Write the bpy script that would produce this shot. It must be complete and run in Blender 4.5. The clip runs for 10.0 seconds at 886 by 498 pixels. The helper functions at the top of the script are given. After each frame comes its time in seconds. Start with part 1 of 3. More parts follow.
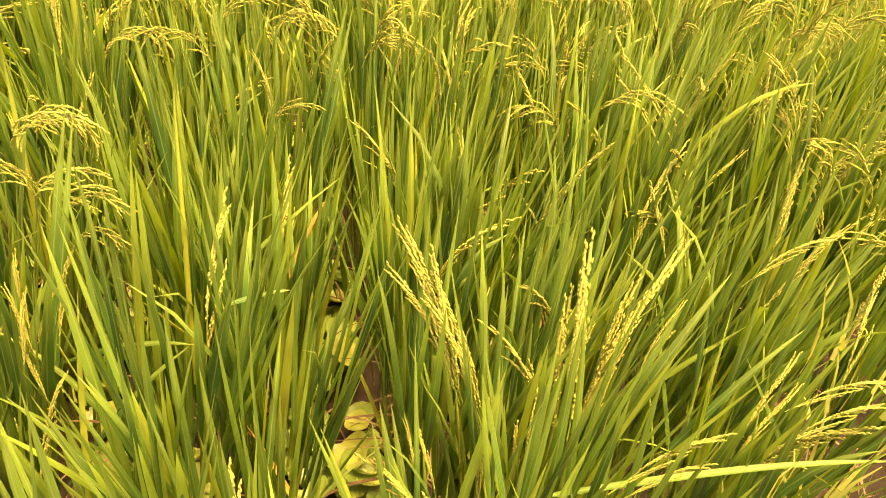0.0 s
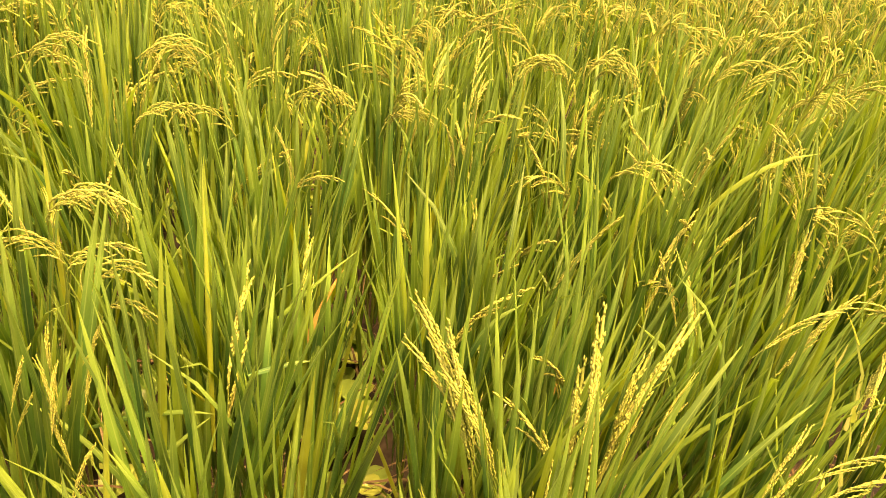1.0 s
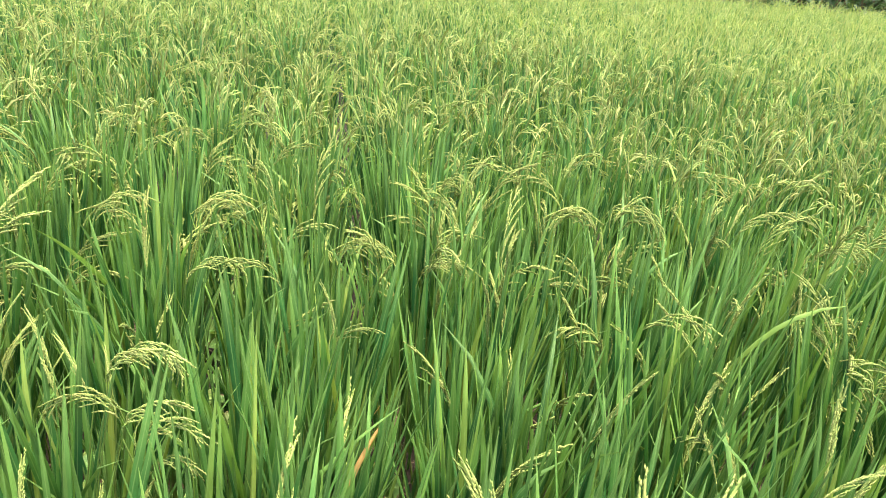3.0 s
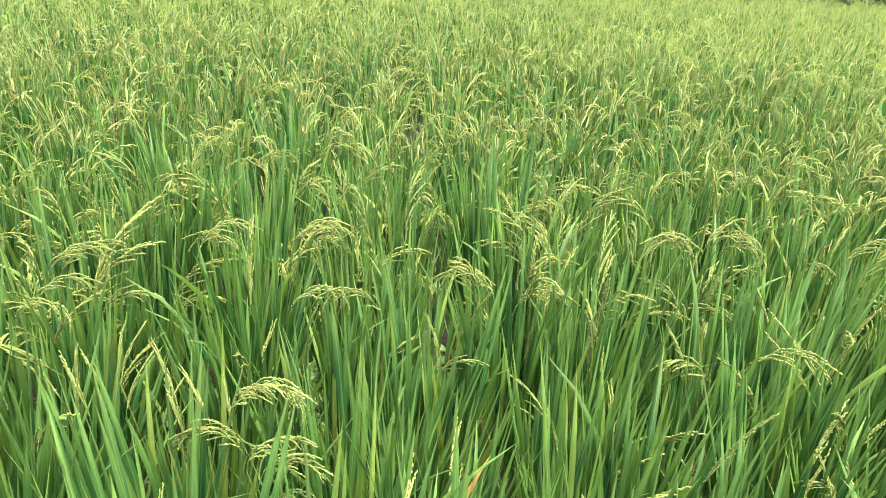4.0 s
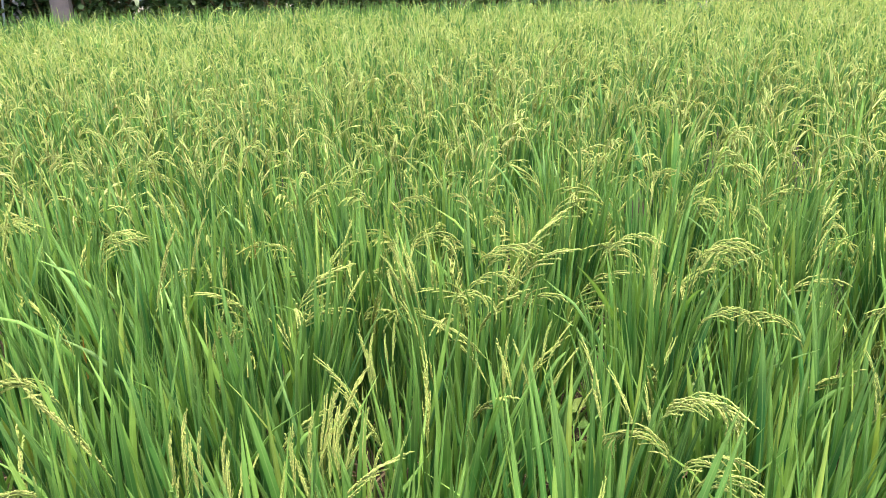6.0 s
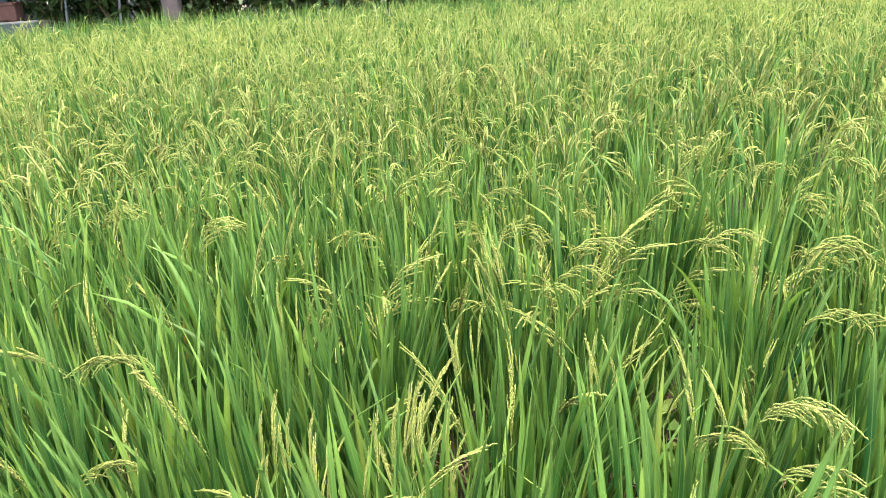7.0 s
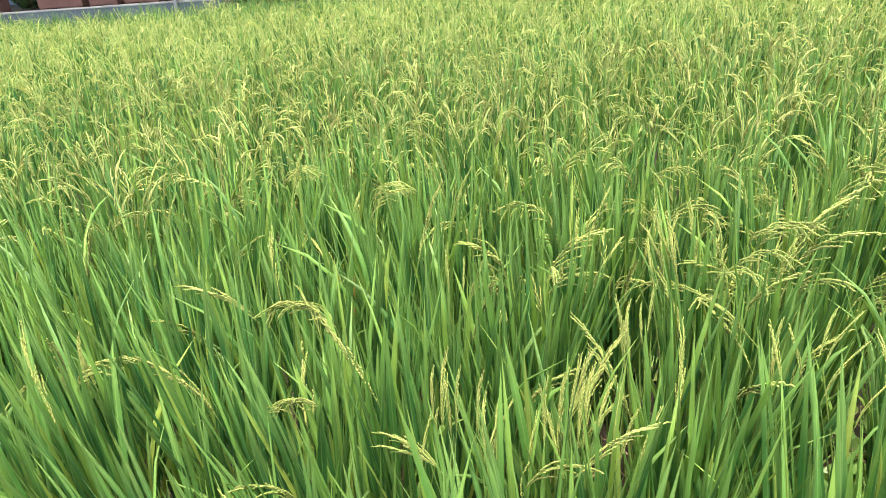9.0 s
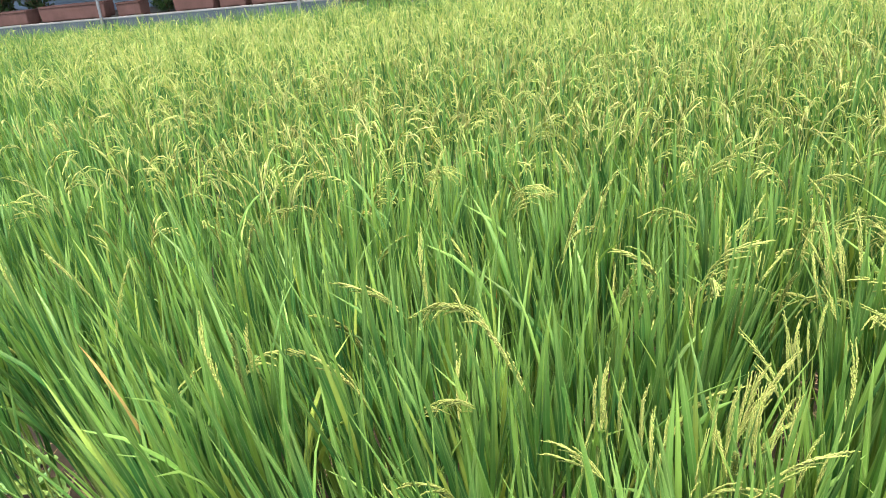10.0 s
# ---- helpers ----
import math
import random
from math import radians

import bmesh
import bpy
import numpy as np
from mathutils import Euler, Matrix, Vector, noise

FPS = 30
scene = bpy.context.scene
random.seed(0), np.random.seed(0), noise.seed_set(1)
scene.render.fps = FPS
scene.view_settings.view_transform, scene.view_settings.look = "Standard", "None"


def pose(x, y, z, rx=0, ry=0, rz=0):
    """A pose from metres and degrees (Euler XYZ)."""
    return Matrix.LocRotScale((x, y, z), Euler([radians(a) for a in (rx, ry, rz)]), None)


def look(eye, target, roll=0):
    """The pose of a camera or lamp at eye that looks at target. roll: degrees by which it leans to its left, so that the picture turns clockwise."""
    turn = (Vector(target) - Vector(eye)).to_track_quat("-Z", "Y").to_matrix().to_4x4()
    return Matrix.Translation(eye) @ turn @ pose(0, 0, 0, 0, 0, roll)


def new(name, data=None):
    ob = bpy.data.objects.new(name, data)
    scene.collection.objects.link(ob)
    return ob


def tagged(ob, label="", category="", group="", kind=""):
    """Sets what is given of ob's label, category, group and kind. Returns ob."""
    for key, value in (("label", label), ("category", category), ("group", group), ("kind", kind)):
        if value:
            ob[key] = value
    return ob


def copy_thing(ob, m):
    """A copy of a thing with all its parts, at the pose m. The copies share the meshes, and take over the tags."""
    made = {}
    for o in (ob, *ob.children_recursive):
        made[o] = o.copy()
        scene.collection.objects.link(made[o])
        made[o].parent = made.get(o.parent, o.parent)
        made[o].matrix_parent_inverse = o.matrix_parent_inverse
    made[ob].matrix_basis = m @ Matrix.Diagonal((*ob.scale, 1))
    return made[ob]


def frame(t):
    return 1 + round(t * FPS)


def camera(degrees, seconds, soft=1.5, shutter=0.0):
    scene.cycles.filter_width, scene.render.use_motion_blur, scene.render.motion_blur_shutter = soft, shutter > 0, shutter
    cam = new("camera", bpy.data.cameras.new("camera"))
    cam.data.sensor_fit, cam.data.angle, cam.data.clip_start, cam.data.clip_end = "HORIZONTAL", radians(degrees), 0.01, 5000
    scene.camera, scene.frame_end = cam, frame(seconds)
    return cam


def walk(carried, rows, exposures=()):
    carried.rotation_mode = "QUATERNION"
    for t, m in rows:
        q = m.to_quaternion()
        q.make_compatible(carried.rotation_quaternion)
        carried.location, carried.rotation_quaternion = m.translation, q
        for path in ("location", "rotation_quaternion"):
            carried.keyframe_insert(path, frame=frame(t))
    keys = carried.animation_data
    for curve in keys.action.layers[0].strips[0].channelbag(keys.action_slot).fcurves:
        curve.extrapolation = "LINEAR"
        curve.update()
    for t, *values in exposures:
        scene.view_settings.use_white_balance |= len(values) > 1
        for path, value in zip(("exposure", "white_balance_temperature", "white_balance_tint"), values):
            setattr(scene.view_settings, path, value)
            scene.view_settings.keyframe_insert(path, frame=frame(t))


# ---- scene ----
# ---------- camera ----------
cam = camera(63.0, 10.0, soft=0.95)
# seconds, eye x y z, yaw, pitch, roll
PATH = [
    (0, 0, 0, 1.516, -2.67, -37.42, 8.5),
    (0.5, -0.006, -0.0045, 1.529, -1.63, -35.45, 8.04),
    (1, -0.0128, -0.0101, 1.557, -0.99, -33.41, 7.6),
    (1.5, -0.0231, -0.0157, 1.573, 0.14, -30.35, 7.22),
    (2, -0.0267, -0.0303, 1.59, 1.29, -27.68, 6.74),
    (2.5, -0.0316, -0.0337, 1.608, 1.99, -24.86, 6.45),
    (2.7, -0.0373, -0.0336, 1.614, 2.12, -23.89, 6.34),
    (3.8, -0.1125, -0.0251, 1.66, 5.45, -23.83, 4.64),
    (4, -0.1442, -0.0239, 1.666, 7.39, -23.84, 4.26),
    (4.5, -0.2132, -0.0218, 1.667, 11.19, -23.81, 3.27),
    (5, -0.2366, -0.0334, 1.661, 15.3, -23.75, 1.75),
    (5.5, -0.2957, -0.0737, 1.664, 25.96, -23.64, -0.42),
    (6, -0.3124, -0.1185, 1.653, 34.77, -22.68, -1.7),
    (6.2, -0.3155, -0.1297, 1.658, 37.24, -22.76, -2.28),
    (7.3, -0.3154, -0.0972, 1.634, 43.64, -23.12, -3.84),
    (7.5, -0.3207, -0.0902, 1.629, 44.69, -23.48, -4.18),
    (8, -0.3375, -0.1188, 1.62, 48.74, -23.63, -4.21),
    (8.5, -0.352, -0.1461, 1.617, 52.32, -23.49, -4.09),
    (9, -0.3529, -0.1612, 1.618, 54.7, -23.5, -4.46),
    (9.5, -0.371, -0.1965, 1.626, 59.69, -23.4, -5.55),
    (10, -0.4126, -0.2497, 1.647, 63.44, -23.09, -6.11),
]

# the camera's own white balance starts warm and settles after a second and a half
EXPOSURES = [(0.0, 2.64, 50000, 32), (1.1, 2.64, 50000, 32), (1.3, 2.66, 16500, 18), (1.5, 2.66, 10600, 13), (1.75, 2.54, 7900, 9), (2.0, 2.51, 7450, 8), (2.5, 2.43, 6800, 6), (3.8, 2.36, 6700, 7), (6.2, 2.29, 6700, 7), (7.3, 2.34, 6900, 8), (10.0, 2.34, 6900, 8)]
walk(cam, [(t, pose(x, y, z, 90 + p, 0, a) @ pose(0, 0, 0, 0, 0, r)) for t, x, y, z, a, p, r in PATH], EXPOSURES)

# ---------- light: hazy bright day, a veiled sun almost overhead ----------
SUN_ELEV, SUN_AZ = 80.0, 110.0   # azimuth clockwise from +y
world = bpy.data.worlds.new("world")
scene.world = world
world.use_nodes = True
wn = world.node_tree.nodes
sky = wn.new("ShaderNodeTexSky")
sky.sky_type, sky.sun_disc = "NISHITA", False
sky.sun_elevation, sky.sun_rotation = radians(SUN_ELEV), radians(SUN_AZ)
sky.air_density, sky.dust_density, sky.ozone_density = 1.0, 4.0, 1.0
wn["Background"].inputs["Strength"].default_value = 0.15
world.node_tree.links.new(sky.outputs["Color"], wn["Background"].inputs["Color"])
sun_data = bpy.data.lights.new("sun", "SUN")
sun_data.energy, sun_data.angle, sun_data.color = 2.0, radians(30), (1.0, 0.94, 0.82)
sun = new("sun", sun_data)
az, el = radians(SUN_AZ), radians(SUN_ELEV)
sun_dir = Vector((math.sin(az) * math.cos(el), math.cos(az) * math.cos(el), math.sin(el)))
sun.matrix_world = look(sun_dir * 30, (0, 0, 0))

RNG = np.random.default_rng(11)


# ---------- materials ----------
def material(name):
    m = bpy.data.materials.new(name)
    m.use_nodes = True
    return m, m.node_tree.nodes, m.node_tree.links, m.node_tree.nodes["Principled BSDF"]


def ramp(nodes, stops):
    r = nodes.new("ShaderNodeValToRGB")
    while len(r.color_ramp.elements) < len(stops):
        r.color_ramp.elements.new(0.5)
    for e, (pos, col) in zip(r.color_ramp.elements, stops):
        e.position, e.color = pos, (*col, 1)
    return r


def mathn(nodes, links, op, a, b=None):
    n = nodes.new("ShaderNodeMath")
    n.operation = op
    for i, v in enumerate((a, b)):
        if v is None:
            continue
        if isinstance(v, (int, float)):
            n.inputs[i].default_value = v
        else:
            links.new(v, n.inputs[i])
    return n.outputs[0]


def mixc(nodes, links, fac, a, b, blend="MIX"):
    n = nodes.new("ShaderNodeMix")
    n.data_type, n.blend_type = "RGBA", blend
    if isinstance(fac, (int, float)):
        n.inputs[0].default_value = fac
    else:
        links.new(fac, n.inputs[0])
    for i, v in ((6, a), (7, b)):
        if isinstance(v, tuple):
            n.inputs[i].default_value = (*v, 1)
        else:
            links.new(v, n.inputs[i])
    return n.outputs[2]


def noise_fac(nodes, links, scale, detail=3.0, coord=None):
    n = nodes.new("ShaderNodeTexNoise")
    n.inputs["Scale"].default_value, n.inputs["Detail"].default_value = scale, detail
    if coord is None:
        coord = nodes.new("ShaderNodeNewGeometry").outputs["Position"]
    links.new(coord, n.inputs["Vector"])
    return n.outputs["Fac"]


def scatter_random(nodes, links):
    """One random number for every leaf, whether it is an object or an island of a joined mesh."""
    g, o = nodes.new("ShaderNodeNewGeometry"), nodes.new("ShaderNodeObjectInfo")
    s = mathn(nodes, links, "ADD", g.outputs["Random Per Island"], o.outputs["Random"])
    return mathn(nodes, links, "FRACT", s)


def leafy(name, stops, tip, translucent=0.42, rough=0.42, veins=True, spec=0.4):
    m, n, l, p = material(name)
    rnd = scatter_random(n, l)
    col = ramp(n, stops)
    l.new(rnd, col.inputs[0])
    colour = col.outputs[0]
    uv = n.new("ShaderNodeUVMap").outputs[0]
    sep = n.new("ShaderNodeSeparateXYZ")
    l.new(uv, sep.inputs[0])
    if tip is not None:
        t = n.new("ShaderNodeMapRange")
        t.inputs[1].default_value, t.inputs[2].default_value = 0.5, 1.05
        t.inputs[4].default_value = 0.6
        l.new(sep.outputs[0], t.inputs[0])
        colour = mixc(n, l, t.outputs[0], colour, tip)
    patch = noise_fac(n, l, 9.0, 2.0)
    pr = n.new("ShaderNodeMapRange")
    pr.inputs[1].default_value, pr.inputs[2].default_value = 0.3, 0.7
    pr.inputs[3].default_value, pr.inputs[4].default_value = 0.78, 1.2
    l.new(patch, pr.inputs[0])
    hsv = n.new("ShaderNodeHueSaturation")
    l.new(pr.outputs[0], hsv.inputs["Value"])
    l.new(colour, hsv.inputs["Color"])
    colour = hsv.outputs[0]
    if veins:
        mid = mathn(n, l, "ABSOLUTE", mathn(n, l, "SUBTRACT", sep.outputs[1], 0.5))
        rib = mathn(n, l, "LESS_THAN", mid, 0.06)
        colour = mixc(n, l, mathn(n, l, "MULTIPLY", rib, 0.3), colour, (0.30, 0.42, 0.14))
        w = mathn(n, l, "SINE", mathn(n, l, "MULTIPLY", sep.outputs[1], 55.0))
        b = n.new("ShaderNodeBump")
        b.inputs["Strength"].default_value, b.inputs["Distance"].default_value = 0.25, 0.0006
        l.new(w, b.inputs["Height"])
        l.new(b.outputs[0], p.inputs["Normal"])
    l.new(colour, p.inputs["Base Color"])
    p.inputs["Roughness"].default_value = rough
    p.inputs["Specular IOR Level"].default_value = spec
    tr = n.new("ShaderNodeBsdfTranslucent")
    warm = mixc(n, l, 1.0, colour, (1.15, 1.12, 0.62), "MULTIPLY")
    l.new(warm, tr.inputs["Color"])
    mx = n.new("ShaderNodeMixShader")
    mx.inputs[0].default_value = translucent
    l.new(p.outputs[0], mx.inputs[1])
    l.new(tr.outputs[0], mx.inputs[2])
    l.new(mx.outputs[0], n["Material Output"].inputs["Surface"])
    return m


LEAF = leafy("rice_leaf", [(0.0, (0.020, 0.084, 0.024)), (0.45, (0.045, 0.146, 0.035)), (0.8, (0.095, 0.222, 0.046)), (0.94, (0.165, 0.29, 0.052)), (1.0, (0.25, 0.315, 0.06))],
             (0.255, 0.37, 0.088), rough=0.4, spec=0.32, translucent=0.26)
DRY = leafy("dry_leaf", [(0.0, (0.42, 0.22, 0.05)), (0.6, (0.40, 0.26, 0.08)), (1.0, (0.32, 0.21, 0.10))], (0.46, 0.18, 0.05), translucent=0.25, rough=0.6)
GRAIN = leafy("rice_grain", [(0.0, (0.23, 0.30, 0.08)), (0.6, (0.30, 0.35, 0.105)), (1.0, (0.38, 0.375, 0.13))], None, translucent=0.3, rough=0.75, spec=0.06, veins=False)
STRAND = leafy("rice_strand", [(0.0, (0.265, 0.345, 0.105)), (0.5, (0.345, 0.405, 0.14)), (0.9, (0.45, 0.465, 0.19)), (1.0, (0.43, 0.395, 0.15))], None, translucent=0.43, rough=0.8, spec=0.03, veins=False)
CULM = leafy("rice_culm", [(0.0, (0.10, 0.18, 0.04)), (1.0, (0.22, 0.29, 0.065))], None, translucent=0.15, rough=0.45, veins=False)
WEED = leafy("weed_leaf", [(0.0, (0.13, 0.25, 0.07)), (0.6, (0.20, 0.33, 0.09)), (1.0, (0.32, 0.40, 0.115))], None, translucent=0.15, rough=0.3)
SHRUB = leafy("shrub_leaf", [(0.0, (0.04, 0.085, 0.03)), (0.7, (0.08, 0.14, 0.045)), (1.0, (0.15, 0.21, 0.08))], None, translucent=0.2, rough=0.4, veins=False)
STRAW = leafy("dead_straw", [(0.0, (0.10, 0.06, 0.03)), (1.0, (0.26, 0.19, 0.11))], None, translucent=0.05, rough=0.8, veins=False)


def earthy(name, a, b, scale, rough, bump=0.02, spec=0.3):
    m, n, l, p = material(name)
    f1, f2 = noise_fac(n, l, scale, 6.0), noise_fac(n, l, scale * 9, 4.0)
    c = ramp(n, [(0.3, a), (0.7, b)])
    l.new(f1, c.inputs[0])
    l.new(mixc(n, l, 0.35, c.outputs[0], mixc(n, l, f2, a, b)), p.inputs["Base Color"])
    p.inputs["Roughness"].default_value, p.inputs["Specular IOR Level"].default_value = rough, spec
    bp = n.new("ShaderNodeBump")
    bp.inputs["Strength"].default_value, bp.inputs["Distance"].default_value = 0.7, bump
    l.new(f2, bp.inputs["Height"])
    l.new(bp.outputs[0], p.inputs["Normal"])
    return m


MUD = earthy("wet_mud", (0.012, 0.010, 0.008), (0.045, 0.032, 0.021), 5.0, 0.62, 0.006, 0.15)
PIER = earthy("weathered_brick", (0.12, 0.095, 0.09), (0.21, 0.155, 0.145), 9.0, 0.9, 0.004)
YARD = earthy("yard_earth", (0.09, 0.075, 0.06), (0.17, 0.145, 0.115), 1.2, 0.9)
CONCRETE = earthy("concrete", (0.045, 0.062, 0.075), (0.095, 0.12, 0.135), 2.0, 0.85, 0.004)
CAP = earthy("concrete_cap", (0.18, 0.18, 0.18), (0.33, 0.33, 0.32), 3.0, 0.8, 0.003)
TERRACOTTA = earthy("terracotta", (0.095, 0.046, 0.036), (0.17, 0.085, 0.068), 4.0, 0.8, 0.003)
SOIL = earthy("potting_soil", (0.03, 0.02, 0.015), (0.07, 0.05, 0.03), 8.0, 0.9)
PLASTER = earthy("blue_grey_plaster", (0.16, 0.21, 0.27), (0.22, 0.28, 0.34), 1.0, 0.7, 0.003)
STEEL = earthy("galvanised_pole", (0.13, 0.14, 0.15), (0.22, 0.23, 0.24), 12.0, 0.45, 0.001)


# ---------- mesh helpers ----------
def mesh_from(name, verts, faces, mat, uvs=None, smooth=True):
    """verts (N,3), faces: a list of arrays (F,3) or (F,4); uvs (N,2) per vertex."""
    me = bpy.data.meshes.new(name)
    loops = np.concatenate([f.ravel() for f in faces]).astype(np.int32)
    sizes = np.concatenate([np.full(len(f), f.shape[1]) for f in faces]).astype(np.int32)
    me.vertices.add(len(verts))
    me.vertices.foreach_set("co", np.ascontiguousarray(verts, dtype=np.float32).ravel())
    me.loops.add(len(loops))
    me.loops.foreach_set("vertex_index", loops)
    me.polygons.add(len(sizes))
    me.polygons.foreach_set("loop_start", np.concatenate([[0], np.cumsum(sizes)[:-1]]).astype(np.int32))
    me.polygons.foreach_set("use_smooth", np.full(len(sizes), smooth))
    if uvs is not None:
        layer = me.uv_layers.new(name="UVMap")
        layer.data.foreach_set("uv", np.ascontiguousarray(uvs[loops], dtype=np.float32).ravel())
    me.update(calc_edges=True)
    me.validate()
    me.materials.append(mat)
    return me


def part(name, data, parent, label=""):
    """Links a mesh, or a bmesh already turned into one, as one object under a thing or a part."""
    ob = new(name, data)
    ob.parent = parent
    return tagged(ob, label)


def bm_mesh(name, bm, mat):
    me = bpy.data.meshes.new(name)
    bm.to_mesh(me)
    bm.free()
    me.materials.append(mat)
    return me


def box_bm(sx, sy, sz, bevel=0.01, taper=0.0):
    """A box on z = 0, centred in x and y, flaring outwards to the top by taper."""
    bm = bmesh.new()
    bmesh.ops.create_cube(bm, size=1.0)
    for v in bm.verts:
        k = 1 + taper * (v.co.z + 0.5)
        v.co = Vector((v.co.x * sx * k, v.co.y * sy * k, (v.co.z + 0.5) * sz))
    if bevel:
        bmesh.ops.bevel(bm, geom=bm.edges[:], offset=bevel, segments=2, affect="EDGES", clamp_overlap=True)
    return bm


def blades(base, azim, length, width, lean, bend, segs, fold=0.25, twist=None, face=None):
    """Grass blades: strips that rise from base, lean towards azim and bend over to the tip. Angles in radians."""
    n = len(azim)
    s = np.linspace(0, 1, segs + 1)
    theta = lean[:, None] + bend[:, None] * s[None] ** 2.2
    mids = (theta[:, 1:] + theta[:, :-1]) / 2
    step = length[:, None] / segs
    r = np.concatenate([np.zeros((n, 1)), np.cumsum(np.sin(mids) * step, 1)], 1)
    z = np.concatenate([np.zeros((n, 1)), np.cumsum(np.cos(mids) * step, 1)], 1)
    h = np.stack([np.cos(azim), np.sin(azim), 0 * azim], 1)
    up = np.array([0, 0, 1.0])
    centre = base[:, None] + r[..., None] * h[:, None] + z[..., None] * up
    tang = np.sin(theta)[..., None] * h[:, None] + np.cos(theta)[..., None] * up
    side0 = np.stack([-np.sin(azim), np.cos(azim), 0 * azim], 1)[:, None] * np.ones((1, segs + 1, 1))
    nor0 = np.cross(tang, side0)
    tw = (0 * azim if twist is None else twist)[:, None, None] * (0.4 + 0.6 * s)[None, :, None]
    side, nor = side0 * np.cos(tw) + nor0 * np.sin(tw), nor0 * np.cos(tw) - side0 * np.sin(tw)
    prof = (0.5 + 0.5 * np.sin(np.minimum(s / 0.35, 1) * np.pi / 2)) * np.clip(1 - s ** 3.6, 0, 1) ** 0.9 + 0.015
    w = (width[:, None] * prof[None])[..., None] / 2
    if fold:
        rows = np.stack([centre - side * w, centre + nor * w * 2 * fold, centre + side * w], 2)
        across = 3
    else:
        rows = np.stack([centre - side * w, centre + side * w], 2)
        across = 2
    verts = rows.reshape(-1, 3)
    uu = np.broadcast_to(s[None, :, None], (n, segs + 1, across))
    vv = np.broadcast_to(np.linspace(0, 1, across)[None, None], (n, segs + 1, across))
    uvs = np.stack([uu, vv], -1).reshape(-1, 2)
    i = (np.arange(n)[:, None, None] * (segs + 1) + np.arange(segs)[None, :, None]) * across + np.arange(across - 1)[None, None]
    quads = np.stack([i, i + 1, i + 1 + across, i + across], -1).reshape(-1, 4)
    return verts, [quads], uvs


def tubes(points, radius, sides=4):
    """Thin tapered tubes along polylines: points (N, K, 3), radius (N, K)."""
    n, k = points.shape[:2]
    tang = np.gradient(points, axis=1)
    tang /= np.linalg.norm(tang, axis=2, keepdims=True) + 1e-9
    ref = np.where(np.abs(tang[..., 2:]) > 0.9, np.array([1.0, 0, 0]), np.array([0, 0, 1.0]))
    a = np.cross(tang, ref)
    a /= np.linalg.norm(a, axis=2, keepdims=True) + 1e-9
    b = np.cross(tang, a)
    ang = np.arange(sides) * 2 * np.pi / sides
    ring = points[:, :, None] + radius[..., None, None] * (a[:, :, None] * np.cos(ang)[None, None, :, None] + b[:, :, None] * np.sin(ang)[None, None, :, None])
    i = (np.arange(n)[:, None, None] * k + np.arange(k - 1)[None, :, None]) * sides + np.arange(sides)[None, None]
    j = (np.arange(n)[:, None, None] * k + np.arange(k - 1)[None, :, None]) * sides + ((np.arange(sides) + 1) % sides)[None, None]
    quads = np.stack([i, j, j + sides, i + sides], -1).reshape(-1, 4)
    v = ring.reshape(-1, 3)
    return v, [quads], np.zeros((len(v), 2)) + 0.3


def grains(centre, direction, length, width):
    """Pointed husks: five corners, six triangles each."""
    n = len(centre)
    d = direction / (np.linalg.norm(direction, axis=1, keepdims=True) + 1e-9)
    ref = np.where(np.abs(d[:, 2:]) > 0.9, np.array([1.0, 0, 0]), np.array([0, 0, 1.0]))
    a = np.cross(d, ref)
    a /= np.linalg.norm(a, axis=1, keepdims=True)
    b = np.cross(d, a)
    L, W = length[:, None] / 2, width[:, None] / 2
    low = centre - d * L * 0.15
    v = np.stack([centre - d * L, low + a * W, low - a * W * 0.5 + b * W * 0.87, low - a * W * 0.5 - b * W * 0.87, centre + d * L], 1).reshape(-1, 3)
    o = np.arange(n)[:, None] * 5
    tri = np.concatenate([o + np.array(t) for t in ((0, 2, 1), (0, 3, 2), (0, 1, 3), (4, 1, 2), (4, 2, 3), (4, 3, 1))])
    return v, [tri], np.zeros((len(v), 2)) + 0.3


def merge(chunks):
    vs, fs, us, off = [], {}, [], 0
    for v, f, u in chunks:
        vs.append(v)
        us.append(u)
        for q in f:
            fs.setdefault(q.shape[1], []).append(q + off)
        off += len(v)
    return np.concatenate(vs), [np.concatenate(q) for q in fs.values()], np.concatenate(us)


